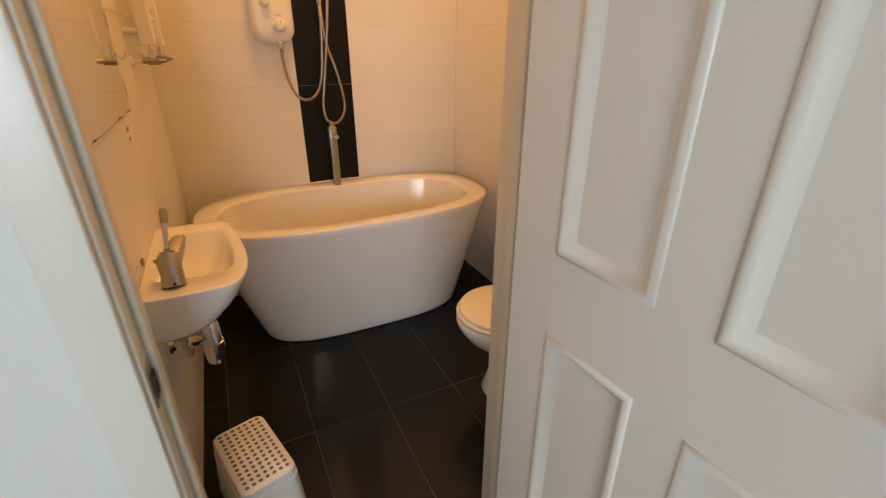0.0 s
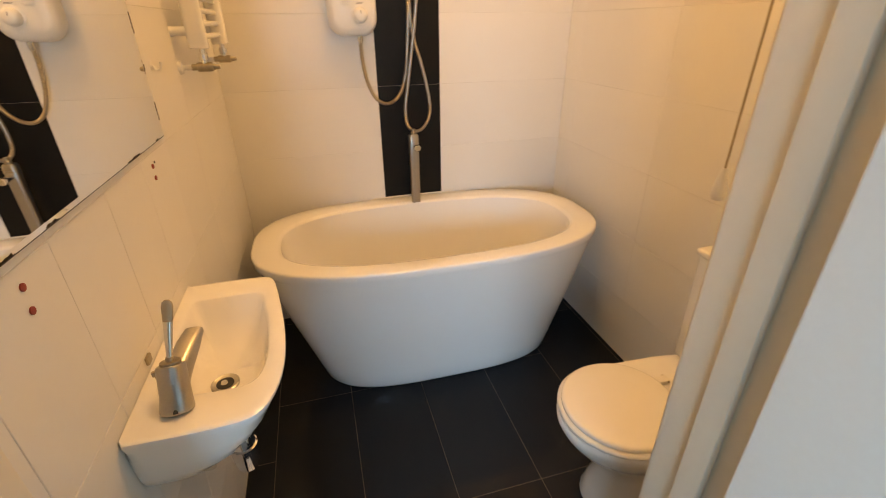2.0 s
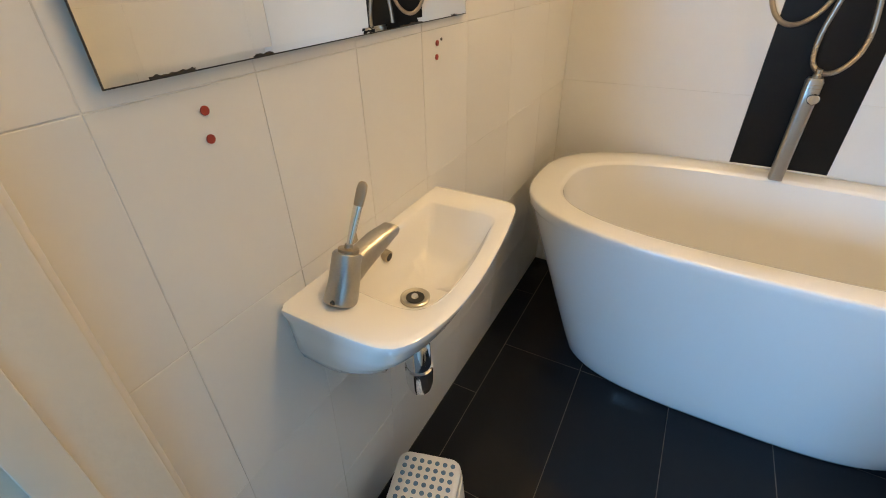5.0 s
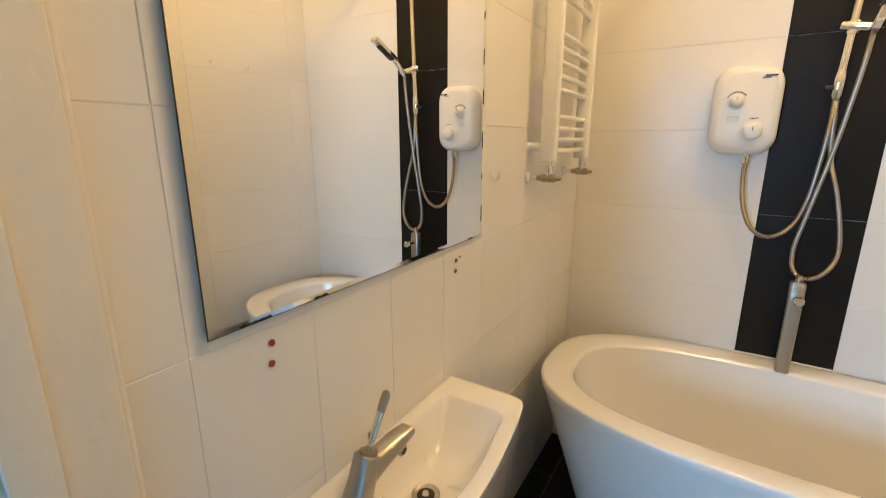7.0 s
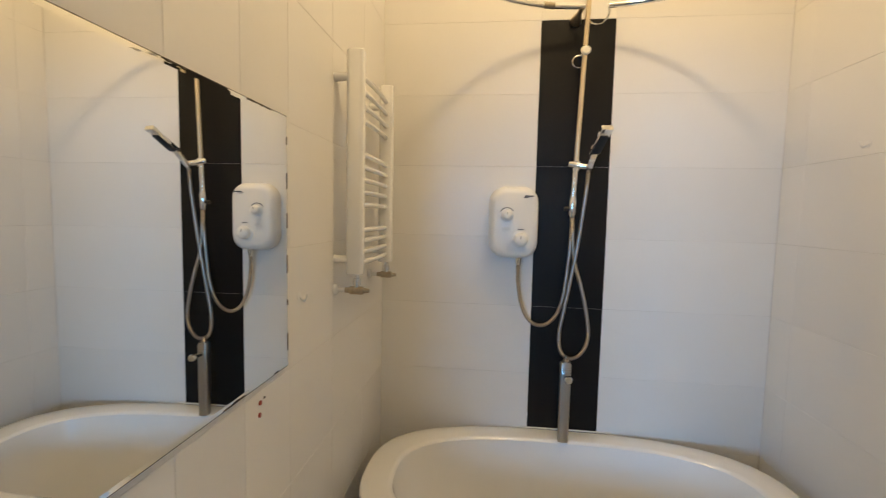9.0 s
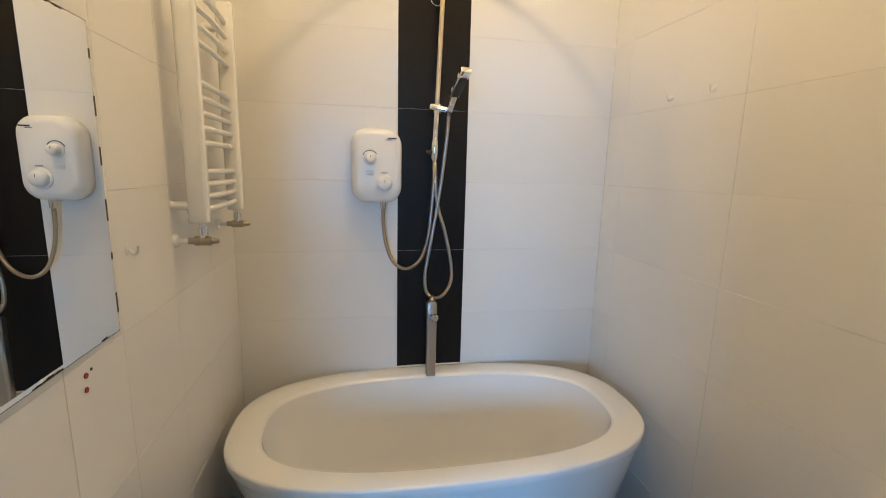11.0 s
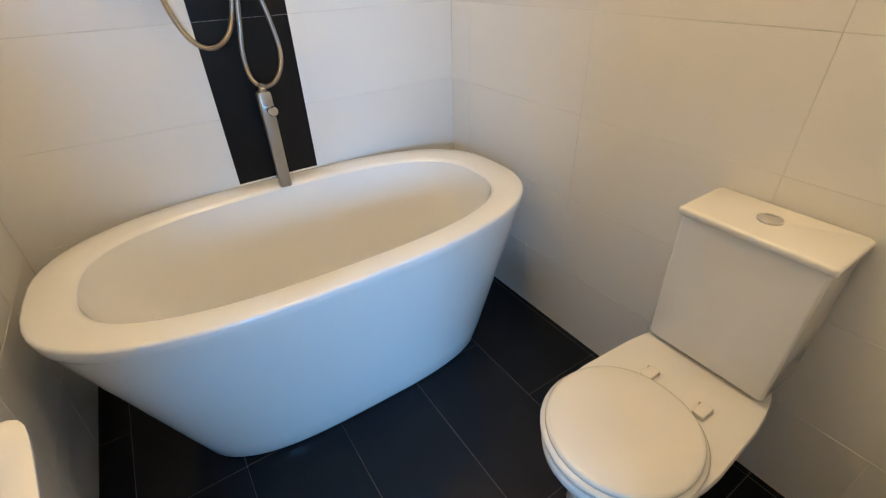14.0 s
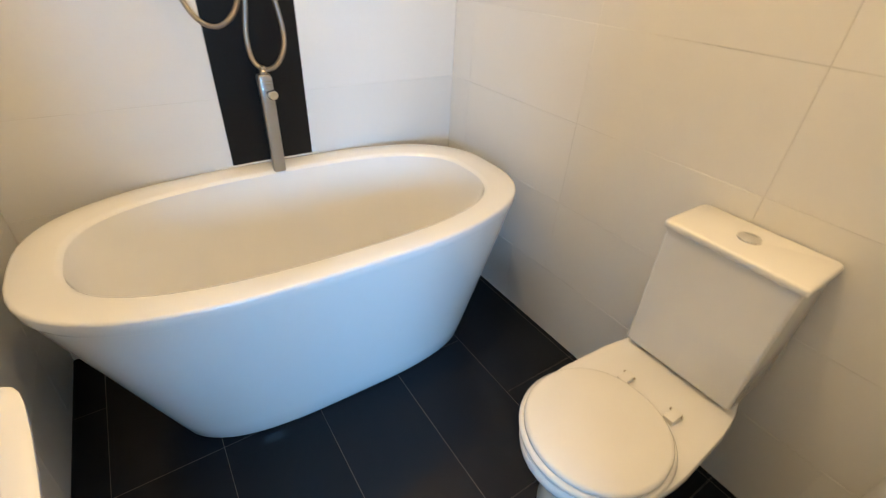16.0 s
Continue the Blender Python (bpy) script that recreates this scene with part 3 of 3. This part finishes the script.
part("tail_pipe", rod([((0.108, -1.355, 0.735), 0.022), ((0.108, -1.355, 0.69), 0.022), ((0.108, -1.355, 0.689), 0.016), ((0.108, -1.355, 0.63), 0.016)]), M_CHROME, trap)
part("bottle", rod([((0.108, -1.355, 0.640), 0.022), ((0.108, -1.355, 0.632), 0.026), ((0.108, -1.355, 0.575), 0.027), ((0.108, -1.355, 0.573), 0.031), ((0.108, -1.355, 0.525), 0.029), ((0.108, -1.355, 0.505), 0.024), ((0.108, -1.355, 0.498), 0.014)]), M_CHROME, trap)
part("waste_pipe", rod([((0.085, -1.355, 0.600), 0.016), ((0.002, -1.355, 0.600), 0.016)]), M_CHROME, trap)
part("collar", rod([((0.074, -1.355, 0.600), 0.023), ((0.050, -1.355, 0.600), 0.023)], 8), M_CHROME, trap)
part("clean_out", rod([((0.045, -1.360, 0.600), 0.012), ((0.045, -1.398, 0.592), 0.013), ((0.045, -1.400, 0.592), 0.018), ((0.045, -1.412, 0.589), 0.018)], 14), M_CHROME, trap)
part("wall_flange", rod([((0.012, -1.355, 0.600), 0.022), ((0.001, -1.355, 0.600), 0.032)]), M_CHROME, trap)
btap = thing("basin_tap", (0.078, -1.52, 0.852), "brushed nickel mono basin tap with upright lever", "tap")
part("body", rod([((0.076, -1.512, 0.851), 0.0268), ((0.076, -1.512, 0.856), 0.0268), ((0.076, -1.498, 0.882), 0.0245), ((0.075, -1.480, 0.922), 0.0235), ((0.075, -1.479, 0.925), 0.021)], 28), M_STEEL, btap)
part("collar", rod([((0.075, -1.478, 0.924), 0.0165), ((0.075, -1.476, 0.930), 0.0165), ((0.075, -1.476, 0.931), 0.007), ((0.075, -1.474, 0.937), 0.006)]), M_TARNISH, btap)
d0, d1 = Vector((0.075, -1.474, 0.934)), Vector((0.085, -1.433, 1.026))
lv = []
dd, uu, ww = axes_of(d1 - d0)
for t, a, c in ((0.0, 0.0045, 0.0045), (0.3, 0.0064, 0.0058), (0.58, 0.0076, 0.0060), (0.63, 0.0080, 0.0058), (0.72, 0.0087, 0.0052), (0.87, 0.0095, 0.0042), (0.96, 0.0080, 0.0032), (1.0, 0.0035, 0.002)):
    lv.append([d0.lerp(d1, t) + a * math.cos(q) * uu + c * math.sin(q) * ww for q in (2 * math.pi * k / 16 for k in range(16))])
lever = part("lever", loft(lv[:4]), M_CHROME, btap, "chrome lever rod")
part("lever_tip", loft(lv[3:]), M_TAN, lever, "dull tan paddle end")
sp = []
for (x, y, z), wd, ht in (((0.077, -1.495, 0.892), 0.019, 0.026), ((0.082, -1.462, 0.905), 0.019, 0.020), ((0.090, -1.425, 0.920), 0.019, 0.015), ((0.096, -1.392, 0.928), 0.016, 0.009), ((0.097, -1.386, 0.927), 0.012, 0.005)):
    sp.append([Vector((x + wd * math.copysign(abs(math.cos(q)) ** 0.6, math.cos(q)), y, z + ht * math.copysign(abs(math.sin(q)) ** 0.6, math.sin(q)))) for q in (2 * math.pi * k / 20 for k in range(20))])
part("spout", loft(sp), M_STEEL, btap)
part("screw", rod([((0.080, -1.530, 0.868), 0.004), ((0.081, -1.5365, 0.866), 0.004)], 10), M_RUBBER_SHADE, btap)
part("pop_up_rod", rod([((0.052, -1.485, 0.85), 0.002), ((0.047, -1.478, 0.905), 0.002), ((0.047, -1.478, 0.906), 0.005), ((0.046, -1.477, 0.914), 0.005)], 10), M_TARNISH, btap)

# ---- toilet ----
toilet = thing("toilet", (1.33, -1.37, 0), "white close-coupled toilet with closed lid", "toilet")
TY = -1.381


def pan_ring(x0, x1, hw, z, p=2.4, back=0.0, n=48):
    """Plan of the pan between its nose x0 and its back x1: round in front, squarer behind."""
    out = []
    for k in range(n):
        t = 2 * math.pi * k / n
        c, s = math.cos(t), math.sin(t)
        cx, a = (x0 + (x1 - x0) * 0.42, (x1 - x0) * 0.42) if c < 0 else (x0 + (x1 - x0) * 0.42, (x1 - x0) * 0.58)
        e = 2.1 if c < 0 else 5.0
        out.append(Vector((cx + a * math.copysign(abs(c) ** (2 / e), c), TY + hw * (1 - 0.20 * max(c, 0) ** 0.7) * math.copysign(abs(s) ** (2 / e), s), z)))
    return out


rings = [pan_ring(1.072, 1.50, 0.122, 0.0), pan_ring(1.070, 1.50, 0.124, 0.006), pan_ring(1.088, 1.49, 0.112, 0.06), pan_ring(1.112, 1.48, 0.096, 0.14), pan_ring(1.095, 1.48, 0.104, 0.20), pan_ring(1.040, 1.50, 0.132, 0.26),
         pan_ring(0.985, 1.53, 0.160, 0.31), pan_ring(0.958, 1.56, 0.178, 0.35), pan_ring(0.946, 1.595, 0.186, 0.375), pan_ring(0.944, 1.60, 0.188, 0.392), pan_ring(0.949, 1.598, 0.184, 0.400), pan_ring(0.975, 1.59, 0.165, 0.403)]
part("pan", loft(rings), M_CERAMIC, toilet, angle=50)


def seat_oval(d, z):
    out = []
    for k in range(56):
        t = 2 * math.pi * k / 56
        c, s = math.cos(t), math.sin(t)
        a = 0.181 - d
        e = 2.0 if c < 0 else 2.15
        out.append(Vector((1.129 + a * math.copysign(abs(c) ** (2 / e), c), TY + (0.179 - d) * math.copysign(abs(s) ** (2 / e), s), z)))
    return out


part("seat_ring", loft([seat_oval(0.006, 0.404), seat_oval(0.0, 0.409), seat_oval(-0.001, 0.415), seat_oval(0.004, 0.420), seat_oval(0.009, 0.4215)]), M_SEAT, toilet, angle=60)
part("seat_lid", loft([seat_oval(0.014, 0.4205), seat_oval(0.010, 0.424), seat_oval(0.010, 0.432), seat_oval(0.014, 0.4365), seat_oval(0.021, 0.4385), seat_oval(0.09, 0.440)]), M_SEAT, toilet, "cream-white plastic lid", angle=60)
for y in (TY + 0.062, TY - 0.078):
    hg = part("hinge", box((1.306, y - 0.014, 0.403), (1.352, y + 0.014, 0.418), 0.004), M_SEAT, toilet)
    part("hinge_pin", rod([((1.344, y - 0.017, 0.413), 0.004), ((1.344, y + 0.017, 0.413), 0.004)], 10), M_TARNISH, hg)
S = []
for z, d, f in ((0.414, 0.006, 0.012), (0.425, 0.001, 0.006), (0.60, 0.0005, 0.003), (0.785, 0.0, 0.0), (0.799, 0.0, 0.0)):
    S.append(round_rect((1.450 + f, -1.529 + d), (1.622, -1.219 - d), 0.009, z))
part("cistern", loft(S), M_CERAMIC, toilet, angle=50)
S = []
for z, d in ((0.7985, 0.003), (0.800, -0.001), (0.802, -0.003), (0.814, -0.003), (0.8175, -0.001), (0.819, 0.004)):
    S.append(round_rect((1.446 + d, -1.534 + d), (1.624, -1.213 - d), 0.010, z))
lid = part("cistern_lid", loft(S), M_CERAMIC, toilet, angle=50)
part("flush_button", rod([((1.54, -1.368, 0.818), 0.027), ((1.54, -1.368, 0.823), 0.026), ((1.54, -1.368, 0.8235), 0.020), ((1.54, -1.368, 0.825), 0.018)], 28), M_CHROME, lid, "chrome dual flush button")
part("gasket", box((1.475, -1.500, 0.402), (1.60, -1.24, 0.416)), M_TARNISH, toilet)
part("waste_spigot", rod([((1.49, TY, 0.19), 0.05), ((1.628, TY, 0.19), 0.055)]), M_CERAMIC, toilet)

# ---- step stool under the basin ----
stool = thing("step_stool", (0.095, -1.46, 0), "white plastic child's step stool with blue grip dots", "stool")
turn = pose(0.148, -1.464, 0, 0, 0, 16)


def ringz(hx, hy, r, z, bend=0.0):
    return [turn @ Vector((v.x, v.y, v.z - bend * (v.y / 0.15) ** 2)) for v in round_rect((-hx, -hy), (hx, hy), r, z)]


part("top_shell", loft([ringz(0.082, 0.145, 0.03, 0.165), ringz(0.085, 0.148, 0.03, 0.185), ringz(0.083, 0.146, 0.03, 0.200), ringz(0.076, 0.139, 0.028, 0.206)]), M_PLASTIC, stool)
S = [ringz(0.102, 0.160, 0.05, 0.0), ringz(0.100, 0.159, 0.05, 0.012), ringz(0.094, 0.155, 0.045, 0.09), ringz(0.088, 0.150, 0.035, 0.168)]
part("skirt", loft(S), M_PLASTIC, stool)
dm = finish(rod([((0, 0, 0), 0.0062), ((0, 0, 0.0012), 0.0062), ((0, 0, 0.002), 0.005)], 10), "grip_dot", M_BLUE)
for i in range(7):
    for j in range(13):
        ob = new("grip_dot", dm)
        ob.parent, ob.matrix_parent_inverse = stool, BACK[stool.name]
        ob.matrix_basis = turn @ Matrix.Translation(((i - 3) * 0.0205, (j - 6) * 0.0205, 0.2058))

# ---- small wall things ----
for y, z in ((-1.592, 1.160), (-1.595, 1.128), (-1.052, 1.160), (-1.055, 1.134)):
    solid("wall_plug", rod([((0.0, y, z), 0.0055), ((0.0022, y, z), 0.0055), ((0.0024, y, z), 0.003)], 10), M_RED, "red plastic wall plug in a drilled tile", "wall plug", group="wall plugs")
# dark disc on the tile, shade of the hole put into its colour
solid("screw_hole", rod([((0.0, -1.034, 1.165), 0.003), ((0.0015, -1.034, 1.165), 0.003)], 8), M_DARK, "small dark screw hole in a tile", "hole")
solid("waste_chain_stay", box((0.0, -1.395, 0.868), (0.006, -1.375, 0.885), 0.002), M_TARNISH, "tarnished chain stay on the wall behind the basin", "fitting")


def hook(name, base, out, label):
    o = Vector(out)
    b0 = Vector(base)
    h = thing(name, base, label, "hook", group="wall hooks")
    part("plate", rod([(b0, 0.012), (b0 + o * 0.1, 0.011)], 14), M_PLASTIC, h)
    part("prong", tube([b0 + o * 0.1, b0 + o * 0.7 + Vector((0, 0, -0.010)), b0 + o * 1.2 + Vector((0, 0, -0.006)), b0 + o * 1.4 + Vector((0, 0, 0.008))], 0.0032, 8, 5), M_PLASTIC, h)


hook("robe_hook", (0.0, -0.856, 1.357), (0.016, 0, 0), "small clear stick-on hook on white tiles")
for y in (-0.406, -0.607):
    hook("robe_hook", (W, y, 1.82), (-0.016, 0, 0), "small worn stick-on hook on white tiles")
cord = thing("light_pull_cord", (0.966, -1.65, H), "hanging light pull cord with white plastic toggle", "pull cord")
part("ceiling_switch", rod([((0.966, -1.65, H - 0.001), 0.04), ((0.966, -1.65, H - 0.03), 0.038), ((0.966, -1.65, H - 0.04), 0.012)]), M_PLASTIC, cord)
part("cord", rod([((0.966, -1.65, H - 0.03), 0.0016), ((0.966, -1.65, 1.230), 0.0016)], 8), M_CORD, cord)
part("toggle", rod([((0.966, -1.65, 1.237), 0.004), ((0.966, -1.65, 1.220), 0.008), ((0.966, -1.65, 1.195), 0.012), ((0.966, -1.65, 1.187), 0.009)], 14), M_PLASTIC, cord)
lamp = thing("ceiling_light", (0.82, -0.80, H), "bare bulb ceiling light with white rose", "ceiling light")
part("ceiling_rose", rod([((0.82, -0.80, H - 0.001), 0.045), ((0.82, -0.80, H - 0.025), 0.04), ((0.82, -0.80, H - 0.03), 0.02), ((0.82, -0.80, H - 0.06), 0.02)]), M_PLASTIC, lamp)

# ---- tiles: pieces of the walls and the floor ----
TILES = {}


def tile_mesh(w, h, mat):
    key = (round(w, 3), round(h, 3), mat.name)
    if key not in TILES:
        x, y, c = w / 2, h / 2, 0.0008
        co = [(-x, -y, 0), (x, -y, 0), (x, y, 0), (-x, y, 0), (-x, -y, T - c), (x, -y, T - c), (x, y, T - c), (-x, y, T - c),
              (-x + c, -y + c, T), (x - c, -y + c, T), (x - c, y - c, T), (-x + c, y - c, T)]
        fs = [(0, 3, 2, 1), (8, 9, 10, 11)] + [(a, (a + 1) % 4, (a + 1) % 4 + 4, a + 4) for a in range(4)] + [(a + 4, (a + 1) % 4 + 4, (a + 1) % 4 + 8, a + 8) for a in range(4)]
        me = bpy.data.meshes.new("tile")
        me.from_pydata(co, [], fs)
        me.materials.append(mat)
        TILES[key] = me
    return TILES[key]


tr = random.Random(7)


def lay(parent, face, u0, u1, v0, v1, mat, gap=0.0011):
    """One tile on a face (a pose whose x, y lie in it and whose z points out of it)."""
    if u1 - u0 < 0.012 or v1 - v0 < 0.012:
        return
    ob = new("tile", tile_mesh(u1 - u0 - gap, v1 - v0 - gap, mat))
    ob.parent = parent
    ob.matrix_basis = face @ Matrix.Translation(((u0 + u1) / 2, (v0 + v1) / 2, 0.0006 * (tr.random() - 0.5))) @ pose(0, 0, 0, tr.uniform(-.08, .08), tr.uniform(-.08, .08))


ROWS_Z = [0.0, 0.29, 0.59, 0.888, 1.186, 1.486, 1.786, 2.086, 2.384, 2.684, 2.984, 3.284]
north = Matrix.Translation((0, T, 0)) @ pose(0, 0, 0, 90)
west = Matrix.Translation((-T, 0, 0)) @ pose(0, 0, 0, 90, 0, 90)
west_foot = Matrix.Translation((0, 0, FOOT_Z)) @ pose(0, 0, 0, 0, math.degrees(math.atan2(-FOOT_X, FOOT_Z))) @ Matrix.Translation((0, 0, -FOOT_Z)) @ west
east = Matrix.Translation((W + T, 0, 0)) @ pose(0, 0, 0, 90, 0, -90)
for z0, z1 in zip(ROWS_Z, ROWS_Z[1:]):
    for a, b2 in ((0, 0.663), (0.963, W)):
        lay(wall_back, north, a, b2, z0, z1, M_TILE)
    if z0 > 2.3:
        lay(wall_back, north, 0.663, 0.963, z0, z1, M_TILE)
    cols_y = [YF, -1.71, -1.51, -1.31, -1.11, -0.91, -0.62, -0.30, 0.0]
    for a, b2 in zip(cols_y, cols_y[1:]):
        lay(wall_left, west_foot if z1 <= FOOT_Z else west, a, b2, z0, z1, M_TILE)
    cuts = [0.0, 0.13, 0.73, 1.33, -YF] if z0 > 0.2 else [0.0, 0.535, 1.135, 1.735, -YF]
    for a, b2 in zip(cuts, cuts[1:]):
        lay(wall_right, east, a, b2, z0, z1, M_TILE)
for z0, z1 in ((0.0, 0.59), (0.59, 1.186), (1.186, 1.786), (1.786, 2.384)):
    lay(wall_back, north, 0.663, 0.963, z0, z1, M_BLACK, 0.0008)
up = Matrix.Translation((0, 0, -T))
for i, (a, b2) in enumerate(((FOOT_X, 0.06), (0.06, 0.362), (0.362, 0.67), (0.67, 0.972), (0.972, 1.278), (1.278, 1.610), (1.610, W))):
    ys = [YH, -1.53, -0.932, -0.30, 0.0] if i == 0 else [YH, -1.56, -0.965, -0.36, 0.0] if i >= 5 else [YH, -1.865, -1.268, -0.658, -0.06, 0.0]
    for y0, y1 in zip(ys, ys[1:]):
        lay(floor, up, a, b2, y0, y1, M_FLOOR, 0.0028)
